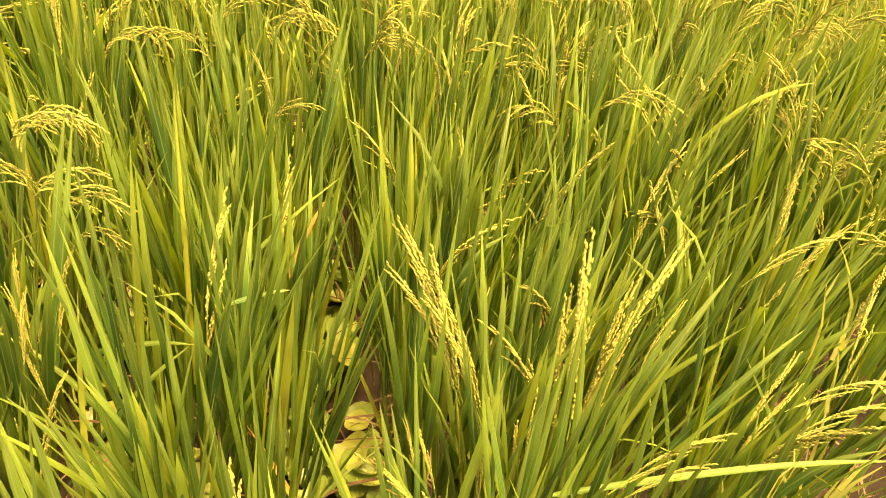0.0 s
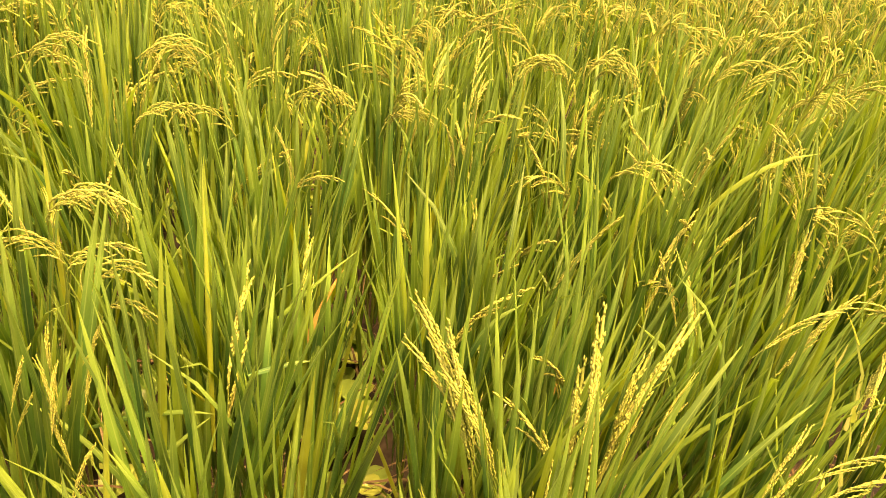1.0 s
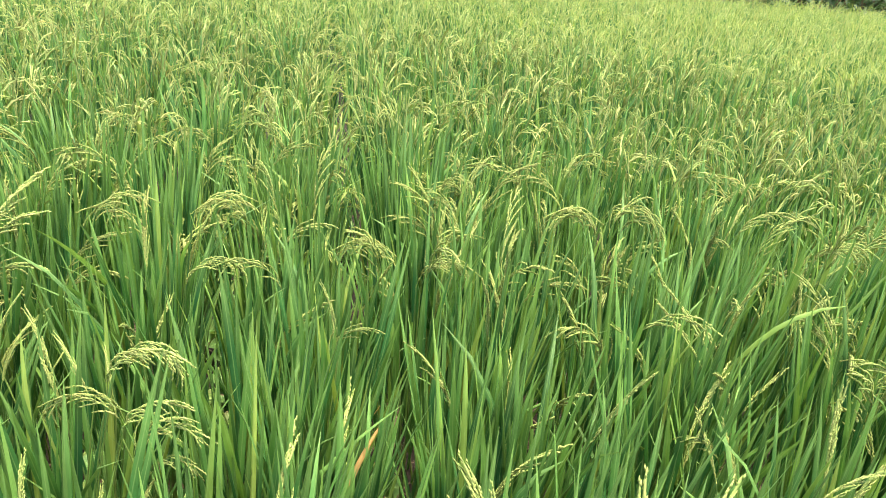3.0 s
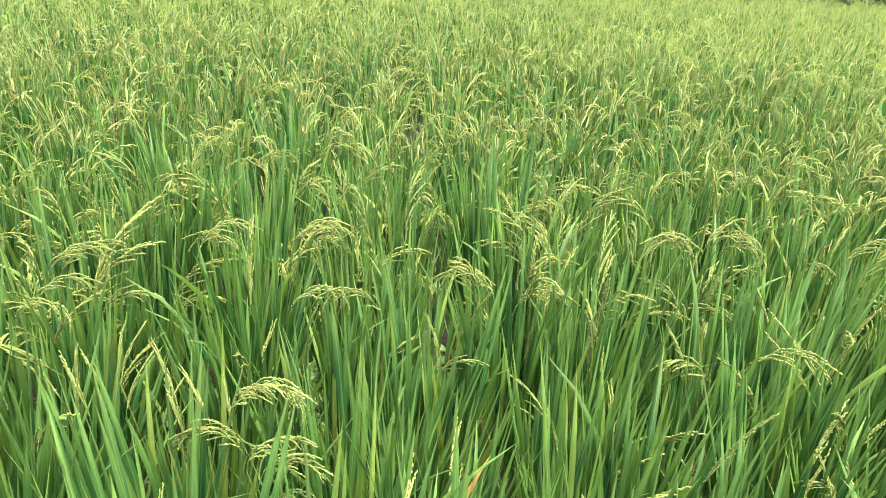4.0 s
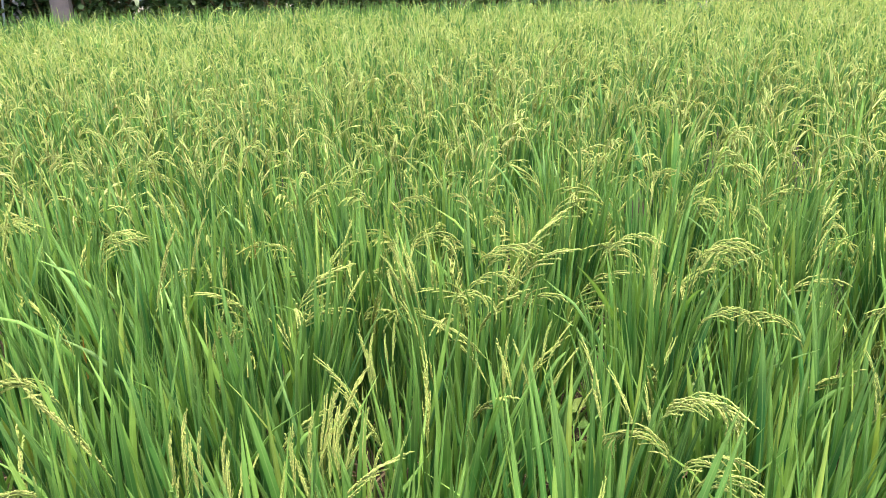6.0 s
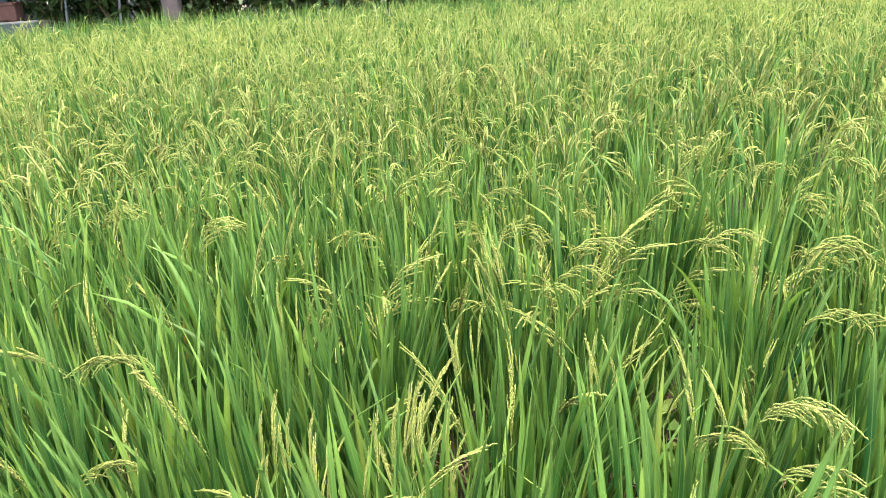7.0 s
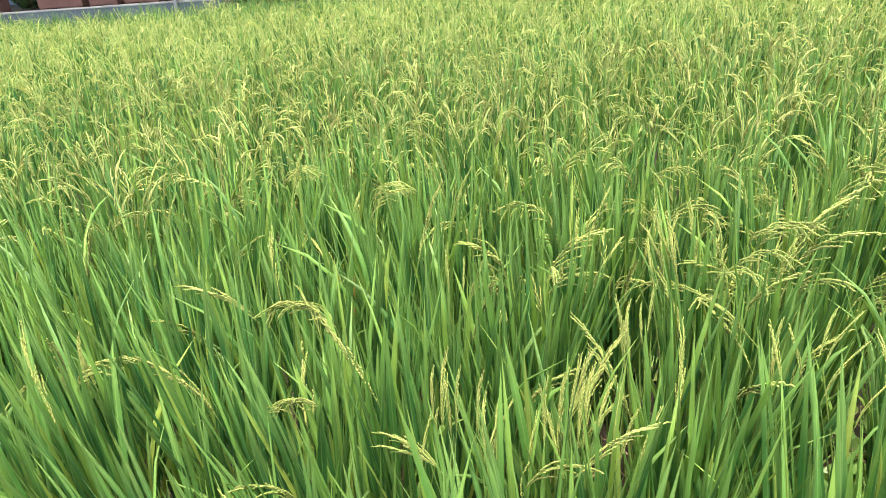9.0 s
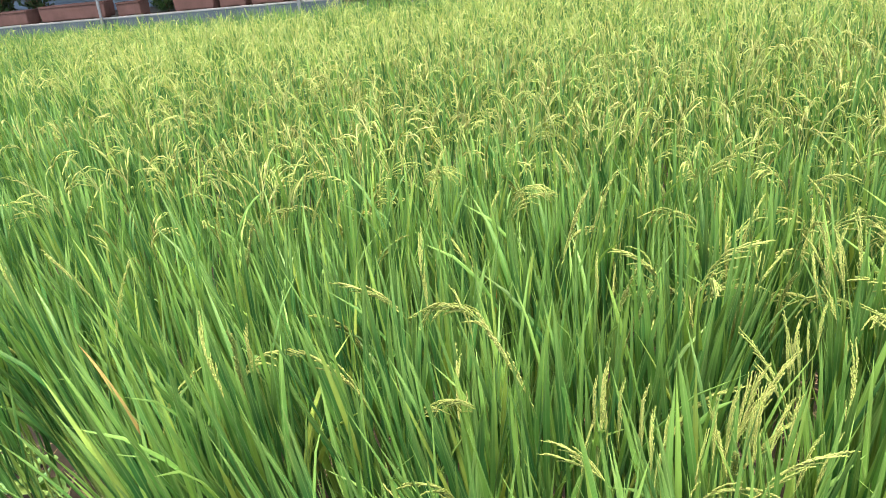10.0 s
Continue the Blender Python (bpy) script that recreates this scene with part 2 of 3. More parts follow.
def panicle_lines(rng, droop, length, branches, k=7, spread=0.3):
    """The arching axis of a panicle and its branches, from the origin up and over towards +x."""
    s = np.linspace(0, 1, 12)
    th = radians(4) + radians(droop) * s ** 1.5
    st = length / 11
    x = np.concatenate([[0], np.cumsum(np.sin(th[1:]) * st)])
    z = np.concatenate([[0], np.cumsum(np.cos(th[1:]) * st)])
    axis = np.stack([x, 0.006 * np.sin(s * 5 + rng.uniform(0, 6)), z], 1)
    lines = []
    for b in range(branches):
        sb = 0.10 + 0.80 * b / max(1, branches - 1)
        p = np.array([np.interp(sb, s, axis[:, c]) for c in range(3)])
        t0 = np.interp(sb, s, th)
        bl = length * (0.48 - 0.24 * sb) * rng.uniform(0.8, 1.2)
        phi, open_ = rng.uniform(0, 2 * np.pi), rng.uniform(0.03, 0.2) * spread / 0.3
        sag = rng.uniform(0.05, 0.95) * min(1.0, 0.05 + droop / 110)
        q = [p]
        for i in range(k - 1):
            f = i / (k - 1)
            t = np.interp(min(1.0, sb + 0.45 * f), s, th) + open_ * math.cos(phi) * (1 - 0.5 * f) + sag * f
            side = open_ * math.sin(phi) * (1 - 0.4 * f)
            q.append(q[-1] + bl / (k - 1) * np.array([math.sin(t) * math.cos(side), math.sin(side), math.cos(t) * math.cos(side)]))
        lines.append(np.array(q))
    return axis, lines


def panicle_near(seed, droop, length):
    rng = np.random.default_rng(seed)
    axis, lines = panicle_lines(rng, droop, length, 10, spread=0.22 if droop < 50 else 0.7)
    stalk = tubes(axis[None], np.linspace(0.0012, 0.0007, len(axis))[None])
    pos, way = [], []
    for ln in [*lines, axis[6:]]:
        seg = np.linalg.norm(np.diff(ln, axis=0), axis=1)
        cum = np.concatenate([[0], np.cumsum(seg)])
        for j, d in enumerate(np.arange(0.006, cum[-1] + 0.003, 0.0044)):
            c = np.array([np.interp(d, cum, ln[:, a]) for a in range(3)])
            c2 = np.array([np.interp(d + 0.01, cum, ln[:, a]) for a in range(3)])
            t = c2 - c if np.linalg.norm(c2 - c) > 1e-5 else ln[-1] - ln[-2]
            t = t / np.linalg.norm(t)
            o = rng.normal(size=3)
            o -= t * o.dot(t)
            o /= np.linalg.norm(o)
            pos.append(c + o * 0.0012 + t * 0.002)
            way.append(t + o * 0.12)
    pos, way = np.array(pos), np.array(way)
    n = len(pos)
    core = tubes(np.array(lines)[:, ::2], np.array([0.0007, 0.0017, 0.0017, 0.0007])[None].repeat(len(lines), 0), 4)
    g = grains(pos, way, rng.uniform(0.0084, 0.0102, n), rng.uniform(0.0034, 0.0042, n))
    return stalk, merge([core, g])


def panicle_plain(seed, droop, length, branches, segs, width, flat=False):
    """A panicle for the middle distance: beaded strips along the branches."""
    rng = np.random.default_rng(seed)
    axis, lines = panicle_lines(rng, droop, length, branches, k=segs + 1, spread=0.5)
    rows = np.array([*lines, axis[np.linspace(3, 11, segs + 1).astype(int)]])
    rad = np.full(rows.shape[:2], width / 2)
    rad[:, 1::2] *= 0.7
    rad[:, -1] *= 0.25
    if flat:                                                        # far off: ribbons
        turn = rng.normal(size=(len(rows), 1, 3))
        along = np.gradient(rows, axis=1)
        side = np.cross(along, turn)
        side /= np.linalg.norm(side, axis=2, keepdims=True) + 1e-9
        v = np.stack([rows - side * rad[..., None], rows + side * rad[..., None]], 2).reshape(-1, 3)
        i = ((np.arange(len(rows)) * (segs + 1))[:, None] + np.arange(segs)[None]).ravel() * 2
        return v, [np.stack([i, i + 1, i + 3, i + 2], 1)], np.zeros((len(v), 2)) + 0.3
    return tubes(rows, rad, 3)


def placed(chunk, mats):
    """Copies of one chunk at each 4x4 matrix, as one chunk."""
    v, f, u = chunk
    m = np.asarray(mats)
    out = np.einsum("nij,vj->nvi", m[:, :3, :3], v) + m[:, None, :3, 3]
    off = np.arange(len(m))[:, None, None] * len(v)
    return out.reshape(-1, 3), [(q[None] + off).reshape(-1, q.shape[1]) for q in f], np.tile(u, (len(m), 1))


# ---------- the plan ----------
ROW_ANGLE = radians(14.0)                         # the planted rows run this far left of +y
ALONG = np.array([-math.sin(ROW_ANGLE), math.cos(ROW_ANGLE)])
ACROSS = np.array([math.cos(ROW_ANGLE), math.sin(ROW_ANGLE)])
WALL_A, WALL_B = np.array([-23.0, -6.0]), np.array([-11.4, 6.2])
FIELD_C, FIELD_D = np.array([6.0, 15.9]), np.array([16.0, 16.5])
EDGE_B = np.array([-8.9, 8.85])                   # where the far hedge meets the line of the wall
STAND = np.array([-0.2, 0.0])


def left_of(p, a, b):
    return (b[0] - a[0]) * (p[:, 1] - a[1]) - (b[1] - a[1]) * (p[:, 0] - a[0])


def in_field(p):
    """Inside the field: in front of its near edge and this side of the wall and the far hedge."""
    s = (p - np.array([-17.3, 0.0])) @ ((WALL_B - WALL_A) / np.linalg.norm(WALL_B - WALL_A))
    inside = (left_of(p, WALL_A, WALL_B) < -16.8 * np.where(s < 6.3, 0.6, 0.06)) & (left_of(p, FIELD_C, FIELD_D) < 0)
    return inside & (left_of(p, EDGE_B, FIELD_C) < 0) & (p[:, 1] > 0.40 + 0.34 * p[:, 0] - 0.34 * np.clip(p[:, 0], 0, 9) - 0.22 * np.clip(-1.3 - p[:, 0], 0, 1)) & (p[:, 0] < 13)


def lane_at(k):
    """Where the k-th lane between the rows lies, across them."""
    return 0.122 + 0.43 * k + (0.15 if k < -1 else 0.0)


def hills():
    out = []
    for i in range(-110, 110):
        if i == -4:
            continue                                                # one row is missing, and the next lanes move up
        c = lane_at(i // 2) + (0.142 if i % 2 else 0.285)           # pairs of rows with a wider lane between
        d = np.arange(-12, 24, 0.185)
        p = c * ACROSS[None] + d[:, None] * ALONG[None]
        out.append(p)
    p = np.concatenate(out)
    p = p + RNG.normal(0, 0.018, p.shape)
    p = p[in_field(p)]
    return p[(RNG.uniform(size=len(p)) > 0.06) | (np.hypot(p[:, 0], p[:, 1]) < 3.6)]


HILLS = hills()
rel = HILLS - STAND
dist = np.linalg.norm(rel, axis=1)
bearing = np.degrees(np.arctan2(-rel[:, 0], rel[:, 1]))
seen = (bearing > -48) & (bearing < 112)
order = np.argsort(np.where(seen, dist, 1e9))
NEAR = order[:200]
near_far = dist[NEAR].max()
MID = np.array([i for i in range(len(HILLS)) if seen[i] and near_far < dist[i] < 5.5])
FAR = np.array([i for i in range(len(HILLS)) if (seen[i] and dist[i] >= 5.5) or (not seen[i] and dist[i] < 3.0)])

# ---------- ground ----------
def ground_sheet():
    bm = bmesh.new()
    bmesh.ops.create_grid(bm, x_segments=40, y_segments=40, size=14.0)
    for v in bm.verts:
        v.co.x -= 3
        v.co.y += 6
        v.co.z = 0.012 * noise.noise(Vector((v.co.x * 1.7, v.co.y * 1.7, 0)))
    outer = [e for e in bm.edges if e.is_boundary]
    ext = bmesh.ops.extrude_edge_only(bm, edges=outer)
    for v in ext["geom"]:
        if isinstance(v, bmesh.types.BMVert):
            v.co.x, v.co.y, v.co.z = (v.co.x + 3) * 60, (v.co.y - 6) * 60, 0
    return bm_mesh("ground", bm, MUD)


tagged(new("ground", ground_sheet()), "wet brown paddy mud under the rice", "ground", kind="structure")


# ---------- rice ----------
def random_leaves(rng, n, segs, fold, wide=1.0, rim=0.035, top=1.02):
    az_ = rng.uniform(0, 2 * np.pi, n)
    rr = rim * np.sqrt(rng.uniform(0, 1, n))
    low = rng.uniform(0.12, 0.70, n)
    out = az_ + rng.normal(0, 0.7, n)
    lean = np.abs(rng.normal(0.10, 0.10, n)) + 0.02
    tip = 0.50 + (top - 0.50) * rng.uniform(0, 1, n) ** 0.62          # tips at all heights, most of them near the top
    low = np.maximum(np.minimum(low, tip - 0.22), tip - 0.46)
    base = np.stack([np.cos(az_) * (rr + low * 0.09), np.sin(az_) * (rr + low * 0.09), low], 1)
    length = np.clip((tip - low) / np.cos(lean), 0.2, 0.5)
    bend = np.abs(rng.normal(0.02, 0.08, n))
    bend[rng.uniform(size=n) < 0.035] += 0.8
    width = rng.uniform(0.0085, 0.0165, n) * wide
    return base, out, length, width, lean, bend, segs, fold, rng.uniform(-1.1, 1.1, n)


def culm_chunk(rng, k):
    a = rng.uniform(0, 2 * np.pi)
    s = np.linspace(0, 1, k)
    top = rng.uniform(0.5, 0.68)
    o = 0.03 * np.sqrt(rng.uniform())
    pts = np.stack([np.cos(a) * (o + s * 0.06), np.sin(a) * (o + s * 0.06), s * top], 1)
    return tubes(pts[None], np.linspace(0.0042, 0.0022, k)[None], 5)


PANICLES = []
for i, (droop, ln) in enumerate([(12, 0.20), (24, 0.21), (40, 0.22), (60, 0.22), (80, 0.20), (100, 0.20), (120, 0.20), (140, 0.21)]):
    twig, husk = panicle_near(40 + i, droop, ln)
    PANICLES.append((mesh_from("panicle", *twig[:2], CULM, twig[2]), mesh_from("seed_head", *husk[:2], GRAIN, husk[2])))


def add_panicle(plant, kind, m):
    p = part("panicle", PANICLES[kind][0], plant, "arched green panicle branches")
    p.matrix_local = m
    part("seed_head", PANICLES[kind][1], p, "yellow-green ripening rice grains")
    return p


def rice_plant(seed, heads=2):
    rng = np.random.default_rng(seed)
    plant = new("rice_plant")
    tagged(plant, "clump of upright green rice with ripening yellow panicles in mud", "rice plant", "rice plants in rows")
    for _ in range(4):
        part("culm", (lambda c: mesh_from("culm", *c[:2], CULM, c[2]))(culm_chunk(rng, 4)), plant)
    single = random_leaves(rng, 9, 8, 0.3, 1.08)
    for i in range(9):
        one = [a[i:i + 1] if isinstance(a, np.ndarray) else a for a in single]
        c = blades(*one)
        part("leaf", mesh_from("leaf", *c[:2], LEAF, c[2]), plant)
    c = blades(*random_leaves(rng, 60, 5, 0.3))
    part("leaf_tuft", mesh_from("leaf_tuft", *c[:2], LEAF, c[2]), plant, "dense bundle of narrow leaves")
    for _ in range(heads):
        kind = int(rng.choice(8, p=[0.40, 0.28, 0.14, 0.06, 0.05, 0.04, 0.02, 0.01] if heads < 3 else [0.16, 0.14, 0.13, 0.14, 0.14, 0.12, 0.10, 0.07]))
        a, o = rng.uniform(0, 360), rng.uniform(0.02, 0.09)
        z = rng.uniform(0.66, 0.84) - (0.05 if kind < 3 else 0)
        add_panicle(plant, kind, pose(o * math.cos(radians(a)), o * math.sin(radians(a)), z, rng.normal(0, 5), rng.normal(4, 5), a + rng.normal(0, 30)))
    return plant


TEMPLATES = [rice_plant(700 + i, 0 if i < 2 else 1 if i < 4 else 2 if i < 7 else 4 if i < 10 else 5) for i in range(12)]   # the outer rows carry fewer heads
for j, i in enumerate(NEAR):
    x, y = HILLS[i]
    out = max(0.0, 1 - (y - 0.40 - 0.34 * min(x, 0.0)) / 0.45)      # the outermost plants lean out of the field
    m = pose(x, y, 0, RNG.normal(0, 3) + 5 * out, RNG.normal(0, 3) - 4 * out, 0) @ pose(0, 0, 0, 0, 0, RNG.uniform(0, 360))
    first = len(NEAR) - len(TEMPLATES)
    if j >= first:
        ob = TEMPLATES[j - first]
        ob.matrix_basis = m
    elif bearing[i] > 58:
        ob = copy_thing(TEMPLATES[int(RNG.integers(4))], m)
    elif dist[i] < 1.1:
        ob = copy_thing(TEMPLATES[int(RNG.integers(3))], m)
    elif dist[i] < 1.5:
        ob = copy_thing(TEMPLATES[1 + int(RNG.integers(4))], m)
    else:
        ob = copy_thing(TEMPLATES[5 + int(RNG.integers(7))], m)
    ob.scale = Vector((1, 1, 1)) * float(RNG.uniform(0.92, 1.06))


def field_chunks(idx, leaves, segs, fold, wide, panicles, branches, psegs, pwidth, seed, flat=True, variants=14):
    """The rice of many hills as two joined chunks: leaves and panicles."""
    rng = np.random.default_rng(seed)
    groups = rng.integers(0, variants, len(idx))
    leaf_out, pan_out = [], []
    plain = [panicle_plain(90 + k, d, 0.19, branches, psegs, pwidth, flat) for k, d in enumerate((16, 40, 70, 95, 120, 150))]
    for g in range(variants):
        ids = idx[groups == g]
        if not len(ids):
            continue
        mats = []
        for i in ids:
            m = pose(HILLS[i][0], HILLS[i][1], 0, rng.normal(0, 3), rng.normal(0, 3), rng.uniform(0, 360)) @ Matrix.Scale(rng.uniform(0.88, 1.08) * (0.96 if left_of(HILLS[i][None], WALL_A, WALL_B)[0] > -2.2 * 16.8 else 1.0) * (1.03 if HILLS[i][1] > 3.0 and dist[i] > 8.5 else 1.0), 4)
            mats.append(np.array(m))
        leaf_out.append(placed(blades(*random_leaves(rng, leaves, segs, fold, wide, 0.04, 0.985)), mats))
        chunk = []
        for _ in range(panicles):
            a, o = rng.uniform(0, 360), rng.uniform(0.02, 0.11)
            pm = pose(o * math.cos(radians(a)), o * math.sin(radians(a)), rng.uniform(0.66, 0.86), rng.normal(0, 5), rng.normal(4, 5), a + rng.normal(0, 30))
            chunk.append(placed(plain[int(rng.choice(6, p=[0.20, 0.16, 0.17, 0.18, 0.17, 0.12] if not flat else [0.30, 0.22, 0.16, 0.14, 0.11, 0.07]))], [np.array(pm)]))
        bare = [left_of(HILLS[i][None], WALL_A, WALL_B)[0] > -3.0 * 16.8 or bearing[i] + rng.normal(0, 3) > 92 for i in ids]      # the strip along the wall has not headed yet
        kept = [m for m, b in zip(mats, bare) if not b]
        if kept:
            pan_out.append(placed(merge(chunk), kept))
    return merge(leaf_out), merge(pan_out)


for title, args in (("middle", (MID, 38, 4, 0.0, 1.05, 8, 5, 3, 0.0056, 5, False)), ("distant", (FAR, 22, 2, 0.0, 1.1, 9, 2, 2, 0.0078, 6))):
    lv, pn = field_chunks(*args)
    tagged(new("rice_leaves", mesh_from("rice_leaves", *lv[:2], LEAF, lv[2])), title + " stretch of dense upright green rice leaves", "rice", kind="stuff")
    tagged(new("rice_panicles", mesh_from("rice_panicles", *pn[:2], STRAND, pn[2])), title + " stretch of arching yellow-green rice panicles", "rice", kind="stuff")


# ---------- single panicles and leaves that stand out, each on the plant nearest to it ----------
PANICLES_FRONT = [  # base x y z, azimuth, lean, kind, size
    (-0.583, 0.886, 0.920, -8, 6, 6, 0.98),
    (-0.586, 0.875, 0.914, -7, 6, 5, 0.92),
    (-0.570, 0.911, 0.915, -16, 6, 7, 0.85),
    (-0.534, 0.813, 0.875, 0, 6, 5, 0.80),
    (-0.499, 0.804, 0.854, -4, 6, 6, 0.80),
    (-0.508, 0.793, 0.863, 6, 6, 4, 0.70),
    (-0.494, 0.810, 0.803, -12, 6, 6, 0.70),
    (-0.553, 0.858, 0.865, -156, 6, 7, 0.85),
    (-0.552, 0.847, 0.868, -160, 6, 6, 0.75),
    (-0.690, 0.911, 0.872, 151, 15, 1, 0.56),
    (-0.621, 0.890, 0.867, 157, 20, 1, 0.51),
    (-0.597, 0.649, 0.785, 95, 6, 0, 0.65),
    (-0.551, 0.649, 0.771, 44, 13, 0, 0.45),
    (-0.479, 0.694, 0.738, 55, 10, 0, 0.60),
]
PANICLES_ROWS = [  # base x y z, azimuth, lean, kind, size
    (-0.498, 0.668, 0.774, 99, 6, 0, 0.51),
    (-0.208, 1.456, 0.888, -162, 6, 6, 1.00),
    (-0.357, 1.449, 0.888, -11, 6, 6, 1.00),
    (-0.163, 1.485, 0.848, -12, 6, 6, 1.00),
    (-0.153, 1.489, 0.851, -11, 6, 7, 0.90),
    (0.276, 1.741, 0.914, -163, 6, 6, 1.05),
    (0.129, 1.750, 0.914, -18, 6, 6, 1.05),
    (0.249, 1.759, 0.913, -145, 6, 7, 1.00),
    (0.330, 1.838, 0.919, -37, 6, 7, 1.05),
    (0.350, 1.822, 0.903, -40, 6, 7, 1.00),
    (-0.154, 1.988, 0.907, -39, 6, 7, 0.95),
    (0.618, 1.743, 0.956, -5, 6, 5, 1.00),
    (0.833, 1.760, 0.904, -18, 6, 6, 1.05),
    (0.831, 1.752, 0.903, -20, 6, 7, 1.00),
]
PANICLES_SIDE = [  # base x y z, azimuth, lean, kind, size
    (-0.437, 1.327, 0.868, -164, 6, 6, 1.00),
    (-0.306, 1.187, 0.812, -1, 6, 4, 0.80),
    (-0.285, 1.191, 0.866, 147, 12, 1, 0.45),
    (0.084, 0.665, 0.736, 137, 18, 1, 1.04),
    (0.088, 0.672, 0.734, 136, 18, 1, 0.98),
    (0.076, 0.660, 0.775, 125, 18, 0, 0.82),
    (0.235, 0.651, 0.707, 93, 13, 0, 1.22),
    (0.252, 0.669, 0.695, 50, 13, 1, 1.23),
    (0.251, 0.658, 0.699, 55, 11, 1, 0.90),
    (0.215, 0.640, 0.764, 80, 13, 0, 0.68),
    (0.268, 0.531, 0.768, 14, 33, 2, 0.63),
    (0.284, 0.523, 0.771, 11, 38, 2, 0.45),
    (0.464, 0.635, 0.728, 50, 13, 1, 0.66),
    (0.486, 0.622, 0.850, 7, 44, 2, 0.55),
]
PANICLES_LANE = [  # base x y z, azimuth, lean, kind, size
    (0.478, 0.828, 0.881, 14, 33, 2, 0.60),
    (0.424, 0.977, 0.784, 131, 20, 0, 0.62),
    (0.437, 1.023, 0.793, -169, 6, 4, 0.70),
    (0.117, 0.564, 0.678, 90, 13, 0, 0.62),
    (0.172, 0.579, 0.691, 79, 13, 0, 0.55),
    (0.061, 0.542, 0.698, 128, 19, 0, 0.45),
    (0.617, 0.748, 0.826, 62, 10, 1, 0.66),
    (0.325, 0.700, 0.807, 47, 13, 1, 0.45),
    (0.496, 0.613, 0.789, 11, 38, 2, 0.61),
    (-0.470, 0.600, 0.784, 80, 13, 0, 0.45),
    (-0.411, 0.509, 0.756, 51, 18, 0, 0.45),
    (0.493, 1.316, 0.839, 150, 34, 0, 0.84),
    (-1.133, 1.297, 0.781, 54, 12, 2, 1.24),
    (-1.137, 1.237, 0.906, 22, 6, 5, 1.00),
]
PANICLES_CORNER = [  # base x y z, azimuth, lean, kind, size
    (-1.135, 1.147, 0.882, 22, 6, 6, 0.95),
    (-1.147, 1.105, 0.867, 1, 6, 7, 0.95),
    (-1.146, 1.212, 0.918, 24, 6, 6, 1.00),
    (-1.275, 1.111, 0.827, 159, 0, 1, 0.71),
    (-1.251, 1.119, 0.830, 156, 5, 0, 0.72),
    (-0.927, 0.964, 0.822, 95, 5, 0, 0.47),
    (-0.827, 0.954, 0.818, 60, 13, 1, 0.52),
    (-1.062, 0.539, 0.803, 94, 5, 0, 0.61),
    (-1.039, 0.576, 0.785, 97, 5, 0, 0.69),
    (-0.988, 0.592, 0.797, 98, 5, 0, 0.64),
    (-1.201, 0.387, 0.850, 115, 3, 0, 0.45),
    (-1.156, 0.443, 0.830, 96, 5, 0, 0.48),
    (-1.144, 0.823, 0.813, 165, 7, 0, 0.57),
    (-2.447, 0.715, 0.888, 29, 6, 6, 1.00),
]
PANICLES_MIDDLE = [  # base x y z, azimuth, lean, kind, size
    (-2.138, 0.850, 0.878, 28, 6, 6, 1.00),
    (-0.913, 2.163, 0.890, -130, 6, 6, 1.10),
    (-0.915, 1.435, 0.918, 20, 6, 6, 1.00),
    (-0.728, 1.547, 0.894, 28, 6, 6, 1.05),
    (-0.613, 1.625, 0.888, -132, 6, 6, 1.00),
    (-0.650, 1.313, 0.853, 17, 6, 7, 1.00),
    (-1.740, 0.311, 0.859, -139, 38, 2, 0.78),
    (-1.729, 0.303, 0.884, -138, 41, 2, 0.64),
    (-1.550, 0.408, 0.870, -118, 6, 6, 1.10),
    (-1.561, 0.406, 0.868, -122, 6, 6, 1.00),
    (-1.556, 0.366, 0.871, -171, -1, 2, 0.50),
    (-1.469, 0.184, 0.790, 39, 6, 5, 0.85),
    (-1.390, 0.274, 0.821, -114, 6, 6, 0.60),
    (-1.225, 0.417, 0.800, 108, 6, 0, 0.67),
]
PANICLES_LEFT = [  # base x y z, azimuth, lean, kind, size
    (-1.170, 0.411, 0.835, 109, 5, 0, 0.51),
    (-1.082, 0.399, 0.834, 118, 5, 0, 0.51),
    (-1.063, 0.408, 0.841, 111, 5, 0, 0.48),
    (-1.048, 0.496, 0.828, 114, 5, 0, 0.54),
    (-1.082, 0.591, 0.823, 80, 15, 0, 0.60),
    (-1.098, 0.619, 0.786, 72, 21, 0, 0.83),
    (-1.134, 0.794, 0.841, 103, 6, 0, 0.48),
    (-1.152, 0.886, 0.844, 95, 9, 0, 0.47),
    (-1.000, 0.559, 0.839, 81, 14, 0, 0.51),
    (-0.968, 0.474, 0.833, 57, 34, 2, 0.68),
    (-1.020, 0.420, 0.781, 38, 6, 4, 0.90),
    (-1.086, 0.331, 0.841, -145, 23, 2, 0.45),
    (-1.080, 0.324, 0.863, -138, 41, 2, 0.45),
    (-0.981, 1.011, 0.840, -144, 32, 1, 0.72),
]
